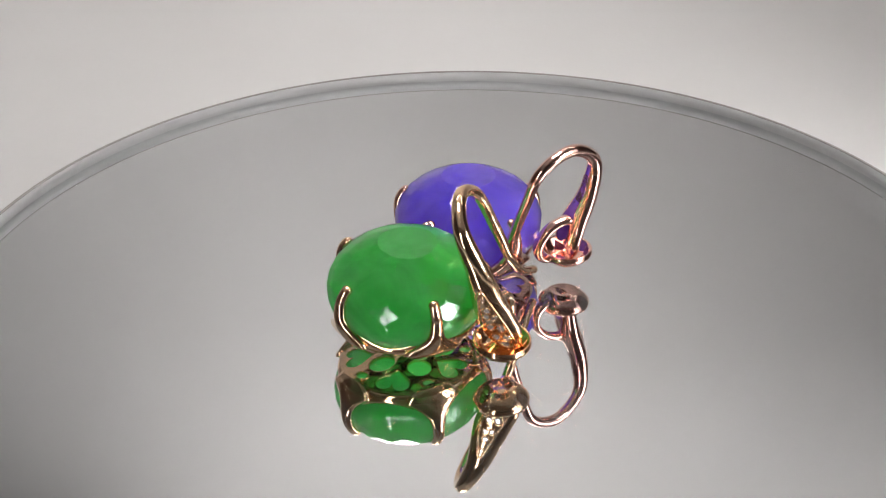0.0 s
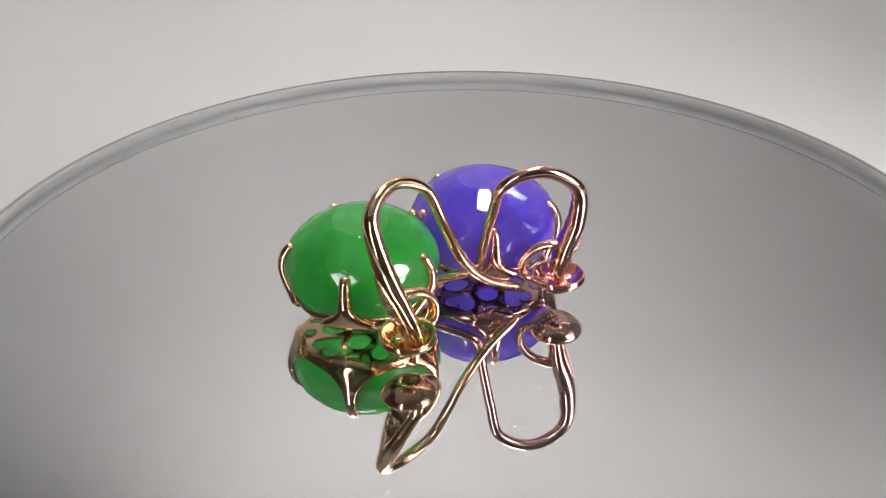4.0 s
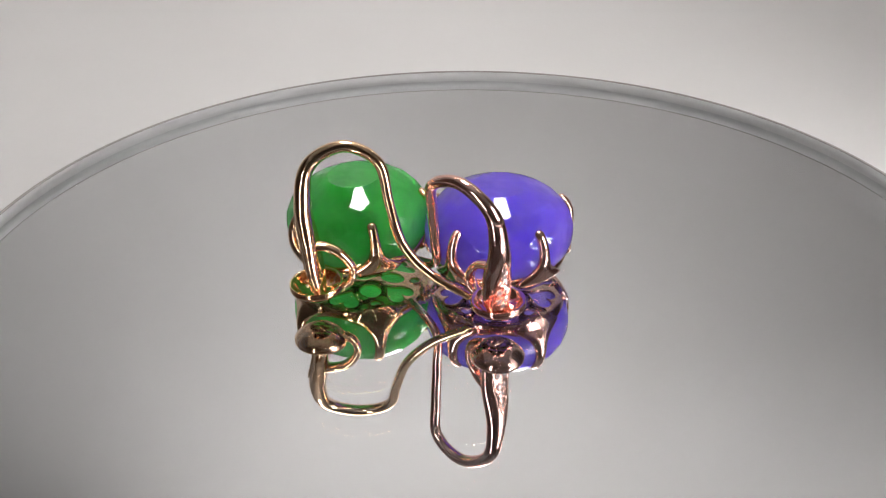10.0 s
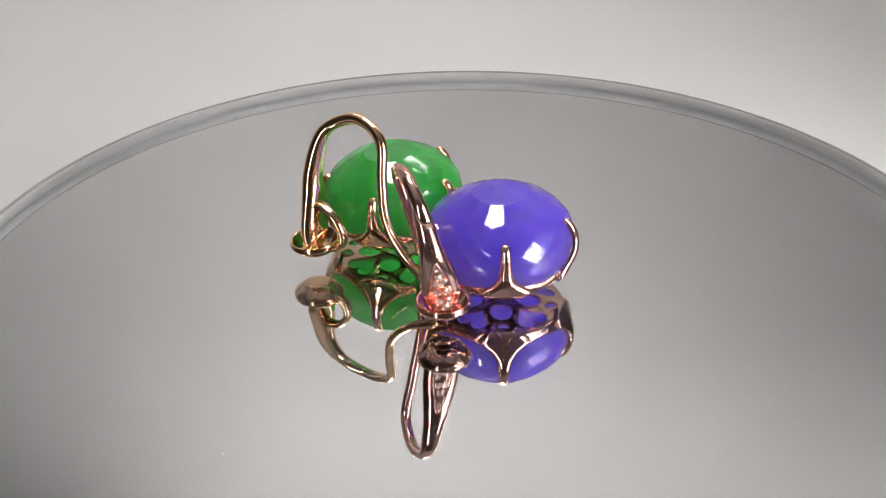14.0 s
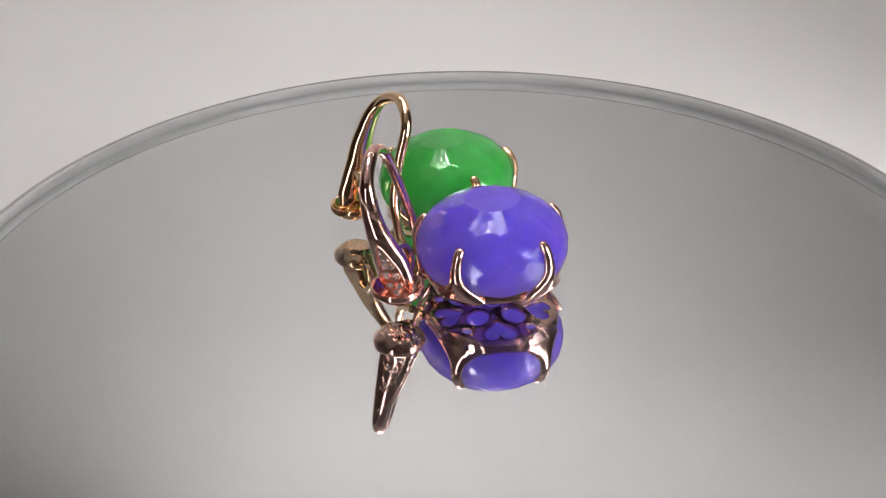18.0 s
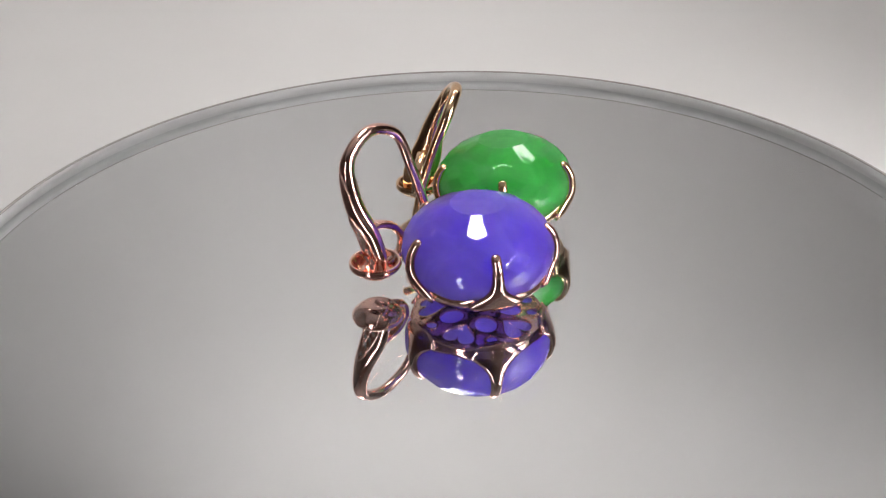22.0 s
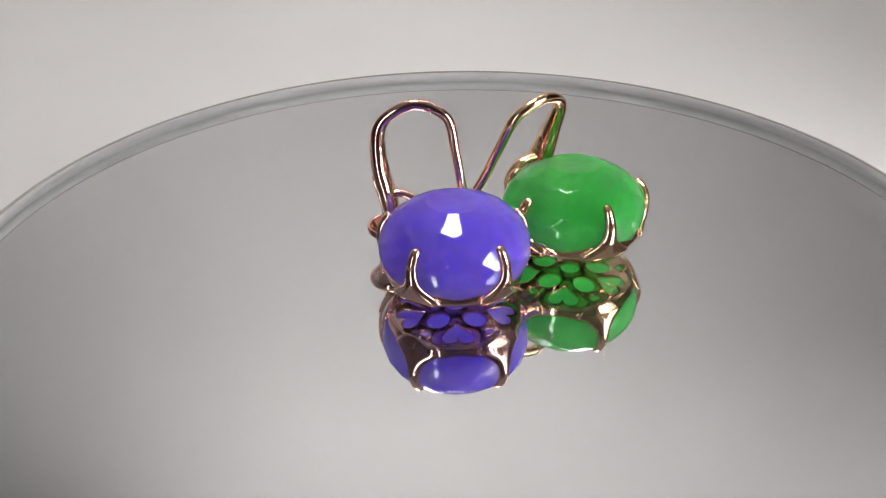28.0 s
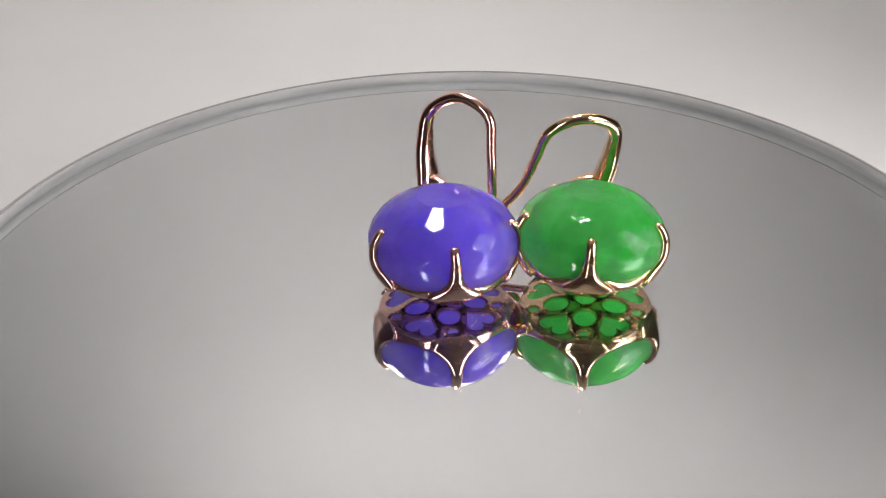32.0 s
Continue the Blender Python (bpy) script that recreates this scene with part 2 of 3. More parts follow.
def make_sweep():
    """White paper that lies on the floor of the light box and curves up behind the stage."""
    bm = bmesh.new()
    line = [(BOX_FRONT, SWEEP_Z), (0.05, SWEEP_Z), (0.15, SWEEP_Z)]
    r = 0.11
    for k in range(13):
        a = math.pi / 2 * k / 12
        line.append((BOX_BACK - 0.004 - r + r * math.sin(a), SWEEP_Z + r - r * math.cos(a)))
    line += [(BOX_BACK - 0.004, 0.2), (BOX_BACK - 0.004, BOX_TOP - 0.006)]
    w, t = BOX_X - 0.006, 0.0006
    ring = []
    for y, z in line:
        ring.append([bm.verts.new((w * (i / 8 - 0.5) * 2, y, z)) for i in range(9)])
    for a, b in zip(ring, ring[1:]):
        for i in range(8):
            bm.faces.new((a[i], a[i + 1], b[i + 1], b[i]))
    ob = part("backdrop", bm, PAPER)
    mod = ob.modifiers.new("thickness", "SOLIDIFY")
    mod.thickness = t
    mod.offset = 0
    ob.matrix_basis = SKEW
    tagged(ob, "white seamless paper sweep curving up behind the stage", kind="structure")
    tab = new("table")
    tagged(tab, "plain dark table under the light box", "table")
    tab.location = (0, 0.05, SWEEP_Z - 0.005)
    part("tabletop", box(bmesh.new(), (1.1, 0.9, 0.03), (0, 0, -0.0155), 0.002), DARK_PLASTIC, tab, smooth=False)
    for sx in (-1, 1):
        for sy in (-1, 1):
            part("leg", box(bmesh.new(), (0.04, 0.04, 0.7105), (sx * 0.5, sy * 0.4, -0.0305 - 0.35525)), DARK_PLASTIC, tab, smooth=False)
    # the folding light box round the stage, open to the camera
    root = new("light_box")
    tagged(root, "folding white photo stage with a roof, open in front", "light box")
    z0, t = SWEEP_Z - 0.004, 0.003
    depth, mid, h = BOX_BACK - BOX_FRONT, (BOX_BACK + BOX_FRONT) / 2, BOX_TOP - z0
    root.matrix_basis = SKEW @ Matrix.Translation((0, mid, z0))
    part("back_panel", box(bmesh.new(), (2 * BOX_X, t, h), (0, depth / 2 + t / 2, h / 2)), LINING, root, smooth=False)
    for sx in (-1, 1):
        part("post", box(bmesh.new(), (0.008, 0.008, h), (sx * (BOX_X - 0.004), -depth / 2 + 0.004, h / 2)), DARK_PLASTIC, root, smooth=False)
    part("side_panel", box(bmesh.new(), (t, 0.2, h), (-BOX_X - t / 2, depth / 2 - 0.1, h / 2)), LINING, root, smooth=False)
    part("bottom_panel", box(bmesh.new(), (2 * BOX_X, depth, t), (0, 0, t / 2)), LINING, root, smooth=False)
    part("roof_panel", box(bmesh.new(), (2 * BOX_X, depth, t), (0, 0, h + t / 2)), LINING, root, smooth=False)


# ---------------------------------------------------------------- lamps of the stage, with an added fill strip and shade flaps
def make_panel():
    root = new("lamp_panel")
    tagged(root, "oblong white soft light panel under the box roof", "lamp")
    root.location = (-0.020, 0.072, BOX_TOP - 0.0135)
    w, d = 0.090, 0.095
    part("diffuser", box(bmesh.new(), (w, d, 0.002), (0, 0, 0)), PANEL_LIGHT, root, "glowing white diffuser", smooth=False)
    part("housing", box(bmesh.new(), (w + 0.012, d + 0.012, 0.012), (0, 0, 0.0075), 0.002), DARK_PLASTIC, root, "thin dark housing", smooth=False)
    # unseen flaps, added to darken the sides of the paper, deeper on the right
    for sx, h in ((-1, 0.040), (1, 0.062)):
        part("shade_flap", box(bmesh.new(), (0.002, d + 0.012, h), (sx * (w / 2 + 0.005), 0, 0.0015 - h / 2)), DARK_PLASTIC, root, "dark flap added beside the diffuser to shade the sides of the stage", smooth=False)


def make_fill_strip():
    """A thin fill strip, added out of view under the roof, that washes the paper behind the stage."""
    root = new("back_fill_light")
    tagged(root, "thin white fill strip added under the back of the box roof", "lamp")
    root.matrix_basis = SKEW @ Matrix.Translation((0.075, 0.235, BOX_TOP - 0.0085))
    part("diffuser", box(bmesh.new(), (0.48, 0.010, 0.002)), FILL_STRIP_LIGHT, root, "glowing white diffuser", smooth=False)
    part("housing", box(bmesh.new(), (0.486, 0.014, 0.007), (0, 0, 0.005), 0.001), DARK_PLASTIC, root, "thin dark housing", smooth=False)


def make_led_bar():
    root = new("led_lamp")
    tagged(root, "lamp of bright upright light strips on a stand beside the stage", "lamp")
    at = Vector((0.187, -0.117, 0.092))
    root.matrix_basis = look(at, (0.0, -0.01, 0.0))
    cols, gap, tall = 12, 0.0053, 0.160
    wide = cols * gap
    part("housing", box(bmesh.new(), (wide + 0.006, tall + 0.006, 0.006), (0, 0, 0.0043), 0.001), DARK_PLASTIC, root, smooth=False)
    first = None
    for i in range(cols):
        if first is None:
            first = d = part("light_strip", box(bmesh.new(), (0.0016, tall, 0.002)), LED_LIGHT, root, "glowing light strip", smooth=False)
        else:
            d = new("light_strip", first.data)
            d.parent = root
        d.location = ((i - (cols - 1) / 2) * gap, 0.0, 0.0)
    # an added, unseen flap, swung a little open, shades the paper behind the stage
    lean, long = math.atan2(0.030, 0.110), 0.114
    turn = Matrix.Rotation(-lean, 3, "Y")
    part("shade_door", box(bmesh.new(), (0.002, tall, long), (wide / 2 + 0.005 + long / 2 * math.sin(lean), 0, -long / 2 * math.cos(lean)), turn=turn), DARK_PLASTIC, root, "dark side flap added to shade the paper", smooth=False)
    drop = at.z - SWEEP_Z + 0.003
    down = root.matrix_basis.to_3x3().inverted() @ Vector((0, 0, -1))
    bm = bmesh.new()
    start = Vector((0, 0, 0.011))
    tube(bm, [start, start + down * (drop * 0.5), start + down * (drop - 0.0008 + 0.006)], 0.004, 0.004, steps=10)
    part("stand", bm, DARK_PLASTIC, root)


def make_tube_lamp():
    root = new("tube_lamp")
    tagged(root, "slim upright white tube lamp on a stand beside the camera", "lamp")
    at = Vector((-0.112, -0.215, 0.085))
    root.matrix_basis = look(at, (0.0, 0.0, 0.0))
    part("diffuser", box(bmesh.new(), (0.020, 0.170, 0.004), (0, 0, 0), 0.001), TUBE_LIGHT, root, "glowing white diffuser", smooth=False)
    part("housing", box(bmesh.new(), (0.026, 0.176, 0.008), (0, 0, 0.0064), 0.001), DARK_PLASTIC, root, smooth=False)
    drop = at.z - SWEEP_Z + 0.005
    down = root.matrix_basis.to_3x3().inverted() @ Vector((0, 0, -1))
    start = Vector((0, 0, 0.011))
    bm = bmesh.new()
    tube(bm, [start, start + down * (drop * 0.5), start + down * drop], 0.004, 0.004, steps=10)
    part("stand", bm, DARK_PLASTIC, root)


# ---------------------------------------------------------------- the turntable
DISC_R = 0.05062
GLASS_T = 0.0015


def make_turntable():
    root = new("turntable")
    tagged(root, "round glass mirror turntable with a ground edge", "turntable")
    root.location = (0, 0, SWEEP_Z + 0.0004)
    up = -root.location.z
    r = DISC_R - 0.0003
    bm = lathe(bmesh.new(), [(0, 0), (r - 0.00008, 0), (r, -0.00008)], 256)
    bmesh.ops.translate(bm, verts=bm.verts, vec=(0, 0, up))
    pane = sharp(part("glass_plate", bm, GLASS, root, "clear flat glass plate"), 30)
    pane.visible_shadow = False
    bm = lathe(bmesh.new(), [(0, -GLASS_T + 0.0001), (r + 0.00001, -GLASS_T + 0.0001), (r + 0.00001, -GLASS_T + 0.00006), (0, -GLASS_T + 0.00006)], 256)
    bmesh.ops.translate(bm, verts=bm.verts, vec=(0, 0, up))
    part("silver_backing", bm, SILVER, root, "bright silvered backing", smooth=False)
    bm = lathe(bmesh.new(), [(r + 0.00002, -0.00014), (r + 0.00024, -0.00014), (r + 0.00024, -GLASS_T + 0.00005), (r + 0.00002, -GLASS_T + 0.00005)], 256, close=True)
    bmesh.ops.translate(bm, verts=bm.verts, vec=(0, 0, up))
    part("ground_edge", bm, GROUND_GLASS, root, "pale frosted glass edge")
    bm = lathe(bmesh.new(), [(r + 0.00002, -0.00003), (r + 0.00038, -0.00003), (r + 0.00048, -0.00012), (r + 0.00048, -0.00026), (r + 0.00030, -0.00031), (r + 0.00030, -0.00013), (r + 0.00002, -0.00013)], 256, close=True)
    bmesh.ops.translate(bm, verts=bm.verts, vec=(0, 0, up))
    part("edge_line", bm, EDGE_SEAL, root, "thin grey-brown line round the top edge")
    h = up - GLASS_T - 0.0001
    bm = lathe(bmesh.new(), [(0, h), (0.040, h), (0.0408, h - 0.0008), (0.0408, h - 0.008), (0.043, h - 0.010), (0.043, 0.001), (0.042, 0), (0, 0)], 96)
    sharp(part("base", bm, WHITE_PLASTIC, root, "white plastic motor base"), 30)
    # dust on the glass
    rnd = random.Random(7)
    bm = bmesh.new()
    for i in range(14):
        a, d = rnd.uniform(0, 2 * math.pi), 0.049 * math.sqrt(rnd.random())
        if d < 0.017:
            continue
        s = rnd.choice((0.00003, 0.00003, 0.00004, 0.00006))
        bmesh.ops.create_icosphere(bm, subdivisions=1, radius=s, matrix=Matrix.Translation((d * math.cos(a), d * math.sin(a), up + s * 0.6)) @ Matrix.Diagonal((1, rnd.uniform(0.6, 2.2), 0.6, 1)))
    tagged(part("dust", bm, DUST, root, "fine white dust specks"), kind="stuff")
    return root


# ---------------------------------------------------------------- earrings
Kind = namedtuple("Kind", "name metal stone label spot first phase size tilt hook bail colour marks")


def cut_stone(r, low, girdle, top, phase, seed):
    """A faceted dome: flat cuts that touch a rounded body, row by row."""
    bm = bmesh.new()
    bmesh.ops.create_cube(bm, size=4 * r, matrix=Matrix.Translation((0, 0, girdle)))
    up, down = top - girdle, 4.55 * MM

    def cut(slope, turn, grow=1.0):
        n = Vector((math.sin(slope) * math.cos(turn), math.sin(slope) * math.sin(turn), math.cos(slope)))
        b = up * 1.0 if n.z >= 0 else down * 1.02
        reach = math.sqrt((r * n.x) ** 2 + (r * n.y) ** 2 + (b * n.z) ** 2) * grow
        bmesh.ops.bisect_plane(bm, geom=bm.verts[:] + bm.edges[:] + bm.faces[:], plane_co=Vector((0, 0, girdle)) + n * reach, plane_no=n, clear_outer=True)
        edges = [e for e in bm.edges if e.is_boundary]
        if edges:
            bmesh.ops.edgeloop_fill(bm, edges=edges)

    cut(0.0, 0.0, 0.945)
    n = 16
    rnd = random.Random(seed)
    for slope, off, count, grow, loose in ((25, 0.0, n, 0.985, 1.0), (37, 0.5, n, 0.993, 2.5), (50, 0.0, n, 0.998, 2.0), (64, 0.5, n, 1.0, 2.0), (79, 0.0, n, 1.0, 1.0)):
        for i in range(count):
            cut(radians(slope + rnd.uniform(-loose, loose)), phase + 2 * math.pi * (i + off + rnd.uniform(-0.1, 0.1)) / count, grow)
    # the plain rounded side below the cuts
    for slope, off, count, grow in ((91, 0.0, 36, 1.0), (106, 0.5, 36, 1.0), (119, 0.0, 36, 1.0), (134, 0.5, n, 1.0), (150, 0.0, n, 0.97), (166, 0.5, n, 0.93)):
        for i in range(count):
            cut(radians(slope), phase + 2 * math.pi * (i + off) / count, grow)
    bmesh.ops.bisect_plane(bm, geom=bm.verts[:] + bm.edges[:] + bm.faces[:], plane_co=(0, 0, low), plane_no=(0, 0, -1), clear_outer=True)
    bmesh.ops.edgeloop_fill(bm, edges=[e for e in bm.edges if e.is_boundary])
    bmesh.ops.remove_doubles(bm, verts=bm.verts, dist=0.00002)
    bmesh.ops.bevel(bm, geom=[e for e in bm.edges if len(e.link_faces) == 2], offset=0.00003, segments=1, affect="EDGES")
    return bm


def polish(me, r, girdle, up, down, share=0.70):
    """The soft body of the stone is shaded as a dome; its flat cuts show in the gloss."""
    me.shade_smooth()
    normals = []
    for poly in me.polygons:
        for li in poly.loop_indices:
            q = me.vertices[me.loops[li].vertex_index].co
            h = up if q.z > girdle else down
            dome = Vector((q.x / r ** 2, q.y / r ** 2, (q.z - girdle) / h ** 2)).normalized()
            flat = poly.normal.z < -0.9 or poly.normal.z > 0.99
            normals.append(tuple(poly.normal if flat else poly.normal.lerp(dome, share).normalized()))
    me.normals_split_custom_set(normals)


def wave(turn, first):
    """0 between two claws, 1 at a claw."""
    d = (turn - first) % (2 * math.pi / 5)
    d = min(d, 2 * math.pi / 5 - d)
    return d


def make_basket(first, metal, root):
    """The scalloped wall of the setting."""
    bm = bmesh.new()
    steps = 180
    outer, inner = [], []
    for i in range(steps):
        a = 2 * math.pi * i / steps
        d = wave(a, first)
        rise = math.exp(-(d / radians(11)) ** 2) * 1.25 + math.exp(-(d / radians(24)) ** 2) * 0.75
        top = (1.42 + rise * 1.15) * MM
        co, ci = [], []
        for r, z in ((5.95, 0.70), (6.1, 0.675), (6.3, 0.76), (6.44, 0.92), (6.50, 1.12)):
            co.append((r * MM, z * MM))
        r1 = (6.52 + 0.34 * rise / 1.9) * MM
        co.append(((6.50 * MM + r1) / 2 + 0.00003, (1.05 * MM + top) / 2))
        co.append((r1, top))
        ci = [(r1 - 0.00012, top + 0.00008), (r1 - 0.00034, top - 0.00002), (6.2 * MM, 1.2 * MM), (5.95 * MM, 0.9 * MM)]
        ring = [bm.verts.new((r * math.cos(a), r * math.sin(a), z)) for r, z in co + ci]
        outer.append(ring)
    for a, b in zip(outer, outer[1:] + outer[:1]):
        m = len(a)
        for k in range(m):
            j = (k + 1) % m
            bm.faces.new((a[k], b[k], b[j], a[j]))
    part("basket", bm, metal, root, "polished scalloped gold basket")


def heart(cx, cy, size, turn, n=22):
    pts = []
    for i in range(n):
        t = 2 * math.pi * i / n
        x = 16 * math.sin(t) ** 3 / 17
        y = (13 * math.cos(t) - 5 * math.cos(2 * t) - 2 * math.cos(3 * t) - math.cos(4 * t)) / 17
        u, v = y * size, x * size          # lobes point along +u
        pts.append((cx + u * math.cos(turn) - v * math.sin(turn), cy + u * math.sin(turn) + v * math.cos(turn)))
    return pts


def round_hole(cx, cy, rx, ry, turn, n=18):
    return [(cx + rx * math.cos(2 * math.pi * i / n) * math.cos(turn) - ry * math.sin(2 * math.pi * i / n) * math.sin(turn),
             cy + rx * math.cos(2 * math.pi * i / n) * math.sin(turn) + ry * math.sin(2 * math.pi * i / n) * math.cos(turn)) for i in range(n)]


def make_gallery(first, metal, root):
    """The pierced plate under the stone: hearts between the claws, round holes below them."""
    loops = [round_hole(0, 0, 6.12 * MM, 6.12 * MM, 0, 90)]
    for k in range(5):
        a = first + 2 * math.pi * k / 5
        m = a + math.pi / 5
        loops.append(heart(4.55 * MM * math.cos(m), 4.55 * MM * math.sin(m), 1.62 * MM, m))
        loops.append(round_hole(5.2 * MM * math.cos(a), 5.2 * MM * math.sin(a), 0.52 * MM, 0.52 * MM, a))
        loops.append(round_hole(2.95 * MM * math.cos(a), 2.95 * MM * math.sin(a), 1.18 * MM, 1.05 * MM, a))
    loops.append(round_hole(0, 0, 0.95 * MM, 0.95 * MM, 0))
    bm = bmesh.new()
    edges = []
    for pts in loops:
        vs = [bm.verts.new((x, y, 0.0)) for x, y in pts]
        edges += [bm.edges.new((vs[i], vs[(i + 1) % len(vs)])) for i in range(len(vs))]
    bmesh.ops.triangle_fill(bm, edges=edges, use_beauty=True, use_dissolve=False, normal=(0, 0, -1))
    for _ in range(2):
        bmesh.ops.subdivide_edges(bm, edges=bm.edges[:], cuts=1, use_grid_fill=True)
    ext = bmesh.ops.extrude_face_region(bm, geom=bm.faces[:])
    bmesh.ops.translate(bm, verts=[g for g in ext["geom"] if isinstance(g, bmesh.types.BMVert)], vec=(0, 0, 0.00030))
    bmesh.ops.recalc_face_normals(bm, faces=bm.faces)
    lips = [e for e in bm.edges if len(e.link_faces) == 2 and e.calc_face_angle(0) > 1.2 and e.verts[0].co.z < 1e-6 and e.verts[1].co.z < 1e-6]
    bmesh.ops.bevel(bm, geom=lips, offset=0.00009, segments=2, affect="EDGES", profile=0.5)
    for v in bm.verts:
        d = math.hypot(v.co.x, v.co.y)
        v.co.z += 0.00068 * (d / 0.0062) ** 2
    plate = sharp(part("gallery", bm, metal, root, "pierced gold gallery with heart openings"), 40)
    for k in range(5):
        a = first + 2 * math.pi * k / 5
        c = Vector((5.2 * MM * math.cos(a), 5.2 * MM * math.sin(a), 0.00048))
        ring = [c + Vector((0.62 * MM * math.cos(t), 0.62 * MM * math.sin(t), 0)) for t in (2 * math.pi * i / 20 for i in range(20))]
        bm = bmesh.new()
        tube(bm, ring, 0.00013, 0.00013, side=(0, 0, 1), steps=8, closed=True)
        part("eyelet", bm, metal, plate)


def make_claw(turn, metal, root):
    line = spline([(r * MM * math.cos(turn), r * MM * math.sin(turn), z * MM) for r, z in ((6.4, 1.3), (6.96, 2.6), (7.18, 3.7), (7.06, 4.8), (6.68, 5.6), (6.32, 5.95))], 6)
    side = (-math.sin(turn), math.cos(turn), 0)
    bm = bmesh.new()
    tube(bm, line, [(0, 0.0026), (0.1, 0.0020), (0.22, 0.0013), (0.36, 0.00082), (0.5, 0.00062), (0.75, 0.0005), (1, 0.00048)], [(0, 0.00055), (0.3, 0.00052), (0.8, 0.00044), (1, 0.0004)], side=side, steps=14)
    part("claw", bm, metal, root)


HOOK_DEPTH = [(0, 0.00055), (0.06, 0.0008), (0.16, 0.00092), (0.26, 0.0008), (0.38, 0.0006), (0.6, 0.0005), (1, 0.00042)]


def make_ear_hook(kind, root):
    pts = [Vector(q) * MM for q in kind.hook]
    line = spline(pts, 10)
    across = (pts[-2] - pts[1]).cross(Vector((0, 0, 1))).normalized()
    bm = bmesh.new()
    tube(bm, line, [(0, 0.0011), (0.05, 0.00175), (0.12, 0.00165), (0.24, 0.001), (0.36, 0.00064), (0.6, 0.00052), (1, 0.00042)],
         HOOK_DEPTH, side=across, steps=20)
    hook = part("ear_hook", bm, kind.metal, root, "polished tapering gold ear hook")
    # stones set into the outer face of the wide end
    total = len(line)
    for s, aside, size in ((0.026, 0.0, 0.40), (0.050, -0.40, 0.40), (0.053, 0.42, 0.38), (0.082, -0.40, 0.38), (0.085, 0.40, 0.40), (0.114, -0.30, 0.31), (0.116, 0.31, 0.30), (0.142, 0.0, 0.32), (0.166, 0.0, 0.24)):
        size *= MM
        k = min(int(s * total), total - 2)
        q = line[k]
        t = (line[k + 1] - line[k]).normalized()
        out = across.cross(t).normalized()
        if out.dot(pts[-1] - pts[0]) > 0:
            out = -out
        m = Matrix.Translation(q + across * aside * MM + out * (profile_at(HOOK_DEPTH, s) - 0.00006 - 0.22 * (aside * MM) ** 2 / MM)) @ out.to_track_quat("Z", "Y").to_matrix().to_4x4()
        g = lathe(bmesh.new(), [(0, size * 0.35), (size * 0.6, size * 0.35), (size, 0.0), (size * 0.2, -size * 0.5), (0, -size * 0.55)], 8)
        bmesh.ops.transform(g, matrix=m, verts=g.verts)
        part("diamond", g, DIAMOND, hook, "tiny clear pavé diamond", smooth=False)
        b = bmesh.new()
        ring = [m @ Vector((size * 1.04 * math.cos(a), size * 1.08 * math.sin(a), 0.00003)) for a in (2 * math.pi * j / 16 for j in range(16))]
        tube(b, ring, 0.00008, 0.00008, side=out, steps=6, closed=True)
        part("bezel", b, kind.metal, hook)
    # raised teardrop rim round the small stones
    rim = []
    for j in range(36):
        a = 2 * math.pi * j / 36
        k = (0.098 + 0.088 * math.cos(a)) * (total - 1)
        i, f = int(k), k - int(k)
        q = line[i].lerp(line[i + 1], f)
        t = (line[i + 1] - line[i]).normalized()
        out = across.cross(t).normalized()
        if out.dot(pts[-1] - pts[0]) > 0:
            out = -out
        w = 0.00092 * math.sin(a) * (1 - 0.45 * math.cos(a))
        rim.append(q + across * w + out * (profile_at(HOOK_DEPTH, 0.098 + 0.088 * math.cos(a)) - 0.00002 - 0.00032 * (w / 0.0012) ** 2))
    b = bmesh.new()
    tube(b, rim, 0.00016, 0.00016, steps=8, side=(0, 0, 1), closed=True)
    part("rim", b, kind.metal, hook, "raised teardrop rim")
    for word, s in kind.marks:
        k = int(s * total)
        t = (line[k + 1] - line[k]).normalized()
        n = across.cross(t).normalized()
        if n.dot(pts[-1] - pts[0]) < 0:
            n = -n
        cu = bpy.data.curves.new("mark", "FONT")
        cu.body, cu.size, cu.align_x, cu.align_y, cu.extrude = word, 0.00105, "CENTER", "CENTER", 0.00001
        tmp = new("mark", cu)
        me = bpy.data.meshes.new_from_object(tmp)
        bpy.data.objects.remove(tmp)
        m = Matrix((t, n.cross(t), n)).transposed().to_4x4()
        m.translation = line[k] + n * (profile_at(HOOK_DEPTH, s) + 0.00002)
        me.transform(m)
        me.materials.append(ENGRAVING)
        mark = new("hallmark", me)
        mark.parent = hook
        tagged(mark, "small stamped letters %s" % word)
    return line, across


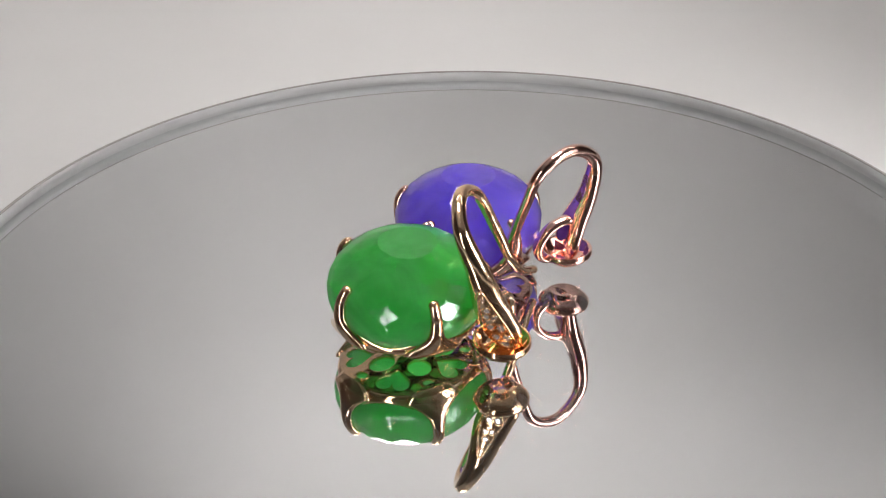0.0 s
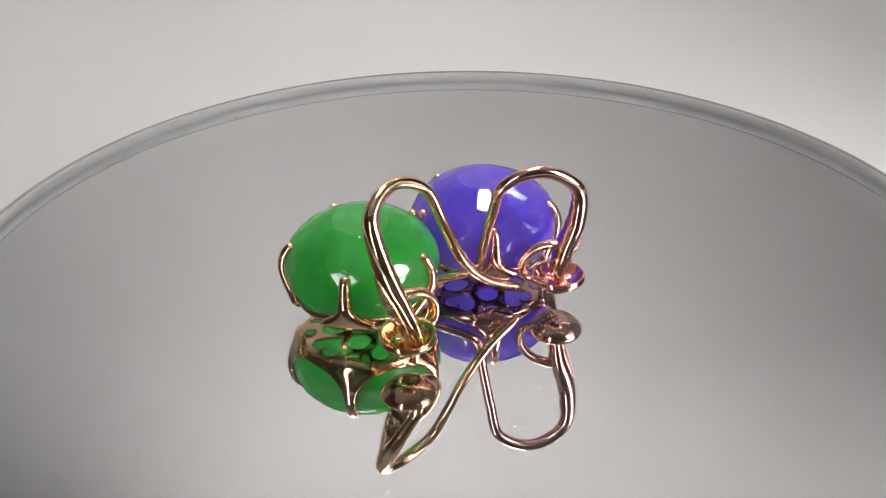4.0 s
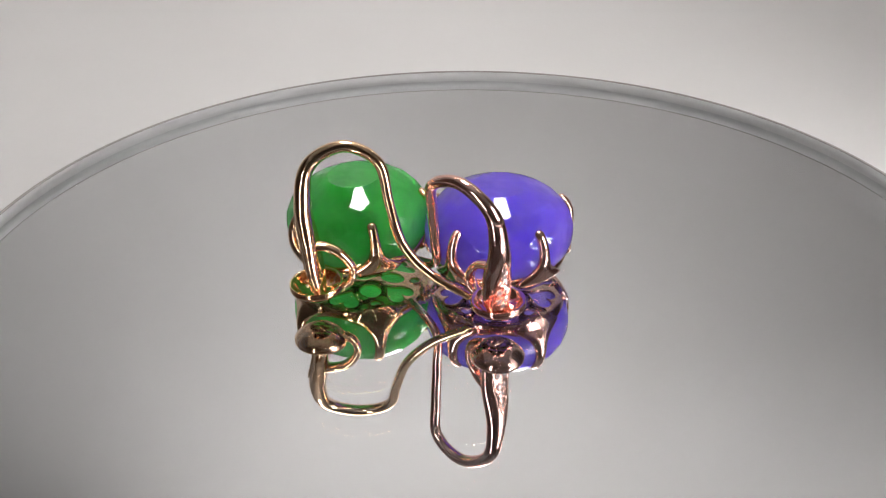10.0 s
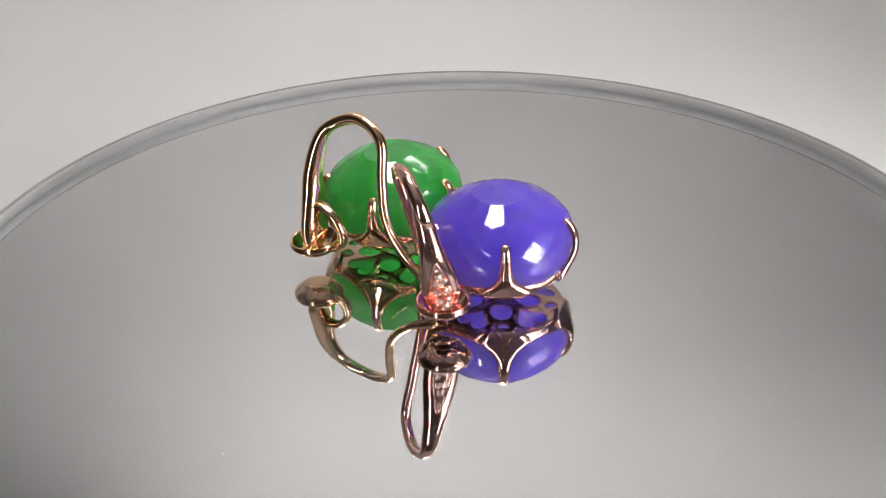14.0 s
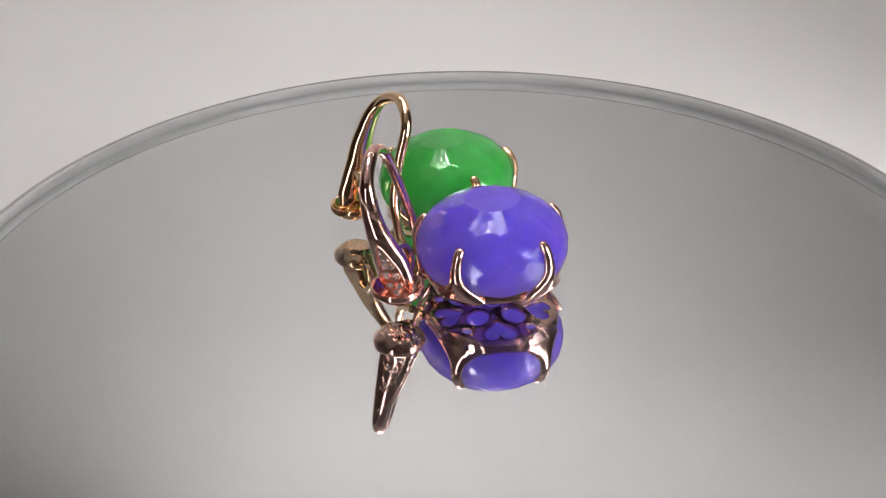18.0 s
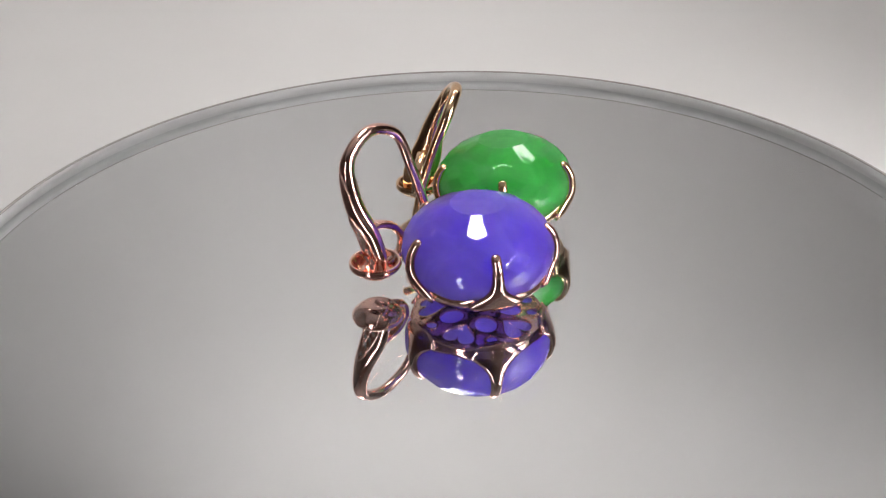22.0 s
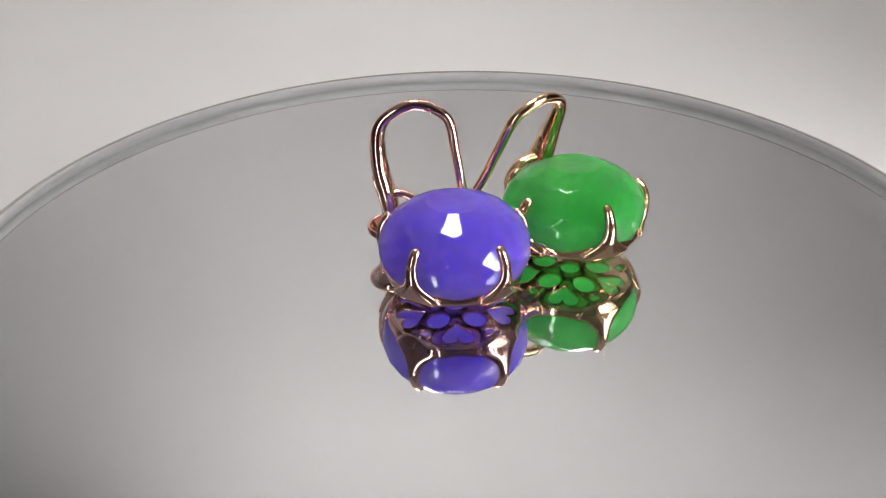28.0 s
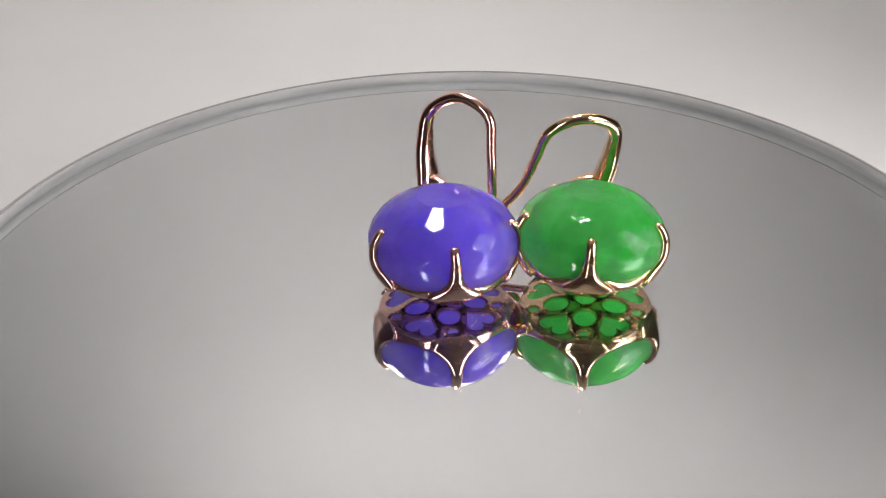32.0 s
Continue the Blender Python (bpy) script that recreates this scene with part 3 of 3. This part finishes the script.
def make_bail(kind, root):
    """A round bowl at the foot of the hook, and the oval wire loop behind the hook."""
    c = Vector(kind.bail) * MM
    bm = lathe(bmesh.new(), [(0.9 * r * MM, z * MM) for r, z in ((0, 0.08), (1.0, 0.06), (1.55, 0.14), (2.1, 0.48), (2.55, 0.88), (2.74, 1.06), (2.80, 1.2), (2.78, 1.55), (2.70, 1.66), (2.55, 1.66), (2.40, 1.5), (2.1, 0.98), (1.6, 0.62), (0.9, 0.5), (0, 0.48))], 64)
    bmesh.ops.translate(bm, verts=bm.verts, vec=c)
    sharp(part("bail", bm, kind.metal, root, "round bowl-shaped gold bail with a broad lip"), 50)
    along = Vector(kind.hook[-1]) - Vector(kind.hook[0])
    along.z = 0
    along.normalize()
    # the loop leaves the leg of the hook, swings out and comes back to the bowl
    low, high = Vector(kind.hook[0]), Vector(kind.hook[1])
    leg = low.lerp(high, (4.85 - low.z) / (high.z - low.z)) * MM
    off = leg - c
    start, across = off.dot(along), off - along * off.dot(along)
    across.z = 0
    loop = spline([c + along * (start * k + a * MM) + across * k + Vector((0, 0, z * MM)) for k, a, z in ((1.0, -0.15, 4.95), (0.8, 1.1, 5.0), (0.4, 2.5, 4.35), (0.15, 3.45, 2.9), (0.0, 3.1, 1.45), (0.0, 1.6, 0.75))], 7)
    bm = bmesh.new()
    tube(bm, loop, [(0, 0.0009), (0.2, 0.00062), (1, 0.0006)], [(0, 0.0004), (0.3, 0.00042), (1, 0.00036)], side=along.cross(Vector((0, 0, 1))), steps=12)
    part("loop", bm, kind.metal, root, "curved gold loop behind the hook")


def make_earring(kind):
    root = new(kind.name)
    tagged(root, kind.label, "earring", "pair of earrings")
    body = root
    make_basket(kind.first, kind.metal, body)
    make_gallery(kind.first, kind.metal, body)
    for k in range(5):
        make_claw(kind.first + 2 * math.pi * k / 5, kind.metal, body)
    r, top = kind.size[0] * MM, kind.size[1] * MM
    gem = part("gemstone", cut_stone(r, 0.62 * MM, 3.6 * MM, top, kind.phase, len(kind.colour)), kind.stone, body, "%s faceted jade dome" % kind.colour, smooth=False)
    polish(gem.data, r, 3.6 * MM, top - 3.6 * MM, 4.65 * MM)
    make_ear_hook(kind, root)
    make_bail(kind, root)
    return root


GREEN = Kind("earring", YELLOW_GOLD, GREEN_JADE, "yellow gold drop earring with a bright green faceted jade dome", (-5.12, 10.07), 0.4504, 0.19, (7.0, 8.42), (0, -3.8), [(-9.22, -4.89, 1.39), (-8.43, -3.3, 5.08), (-7.85, -2.08, 8.91), (-6.13, -1.41, 12.24), (-3.24, -3.14, 13.56), (-1.65, -5.85, 12.1), (-2.21, -7.51, 8.63), (-2.43, -9.16, 5.06), (-1.29, -11.42, 2.16), (0.55, -14.36, 0.09)], (-8.95, -4.10, 0.62), "translucent green", ())
VIOLET = Kind("earring", ROSE_GOLD, VIOLET_JADE, "rose gold drop earring with a violet blue faceted jade dome", (2.55, -1.38), -0.5225, 0.0, (7.12, 8.6), (0, -0.8), [(-7.01, -6.37, 0.64), (-7.7, -6.84, 4.47), (-8.5, -7.85, 8.16), (-9.21, -7.6, 11.82), (-9.77, -4.53, 13.73), (-9.83, -1.24, 12.47), (-8.99, -0.29, 9.16), (-8.17, 0.38, 5.74), (-7.53, 1.13, 2.65), (-6.9, 5.26, 1.09)], (-7.24, -6.62, 0.26), "translucent violet blue", (("18K", 0.200), ("750", 0.262)))


# ---------------------------------------------------------------- what turns
def angle(t):
    x = (t - 16) / 16
    return -0.13452 * (t - 16) + 0.0084 * x * x + 0.0148 * x ** 3


def motions():
    times = [i * 0.5 for i in range(65)]
    for thing, spot, tilt, z in turning:
        if thing is table:
            walk(thing, [(t, pose(spot[0] * MM, spot[1] * MM, z, 0, 0, math.degrees(angle(t)))) for t in times])
        else:
            walk(thing, [(t, pose(0, 0, 0, 0, 0, math.degrees(angle(t))) @ pose(spot[0] * MM, spot[1] * MM, z, *tilt)) for t in times])


make_room()
make_sweep()
make_panel()
make_fill_strip()
make_led_bar()
make_tube_lamp()
table = make_turntable()
green = make_earring(GREEN)
violet = make_earring(VIOLET)
turning = [(table, (-0.59, 1.49), (0, 0), SWEEP_Z + 0.0004), (green, GREEN.spot, GREEN.tilt, 0.0003), (violet, VIOLET.spot, VIOLET.tilt, 0.00004)]
motions()
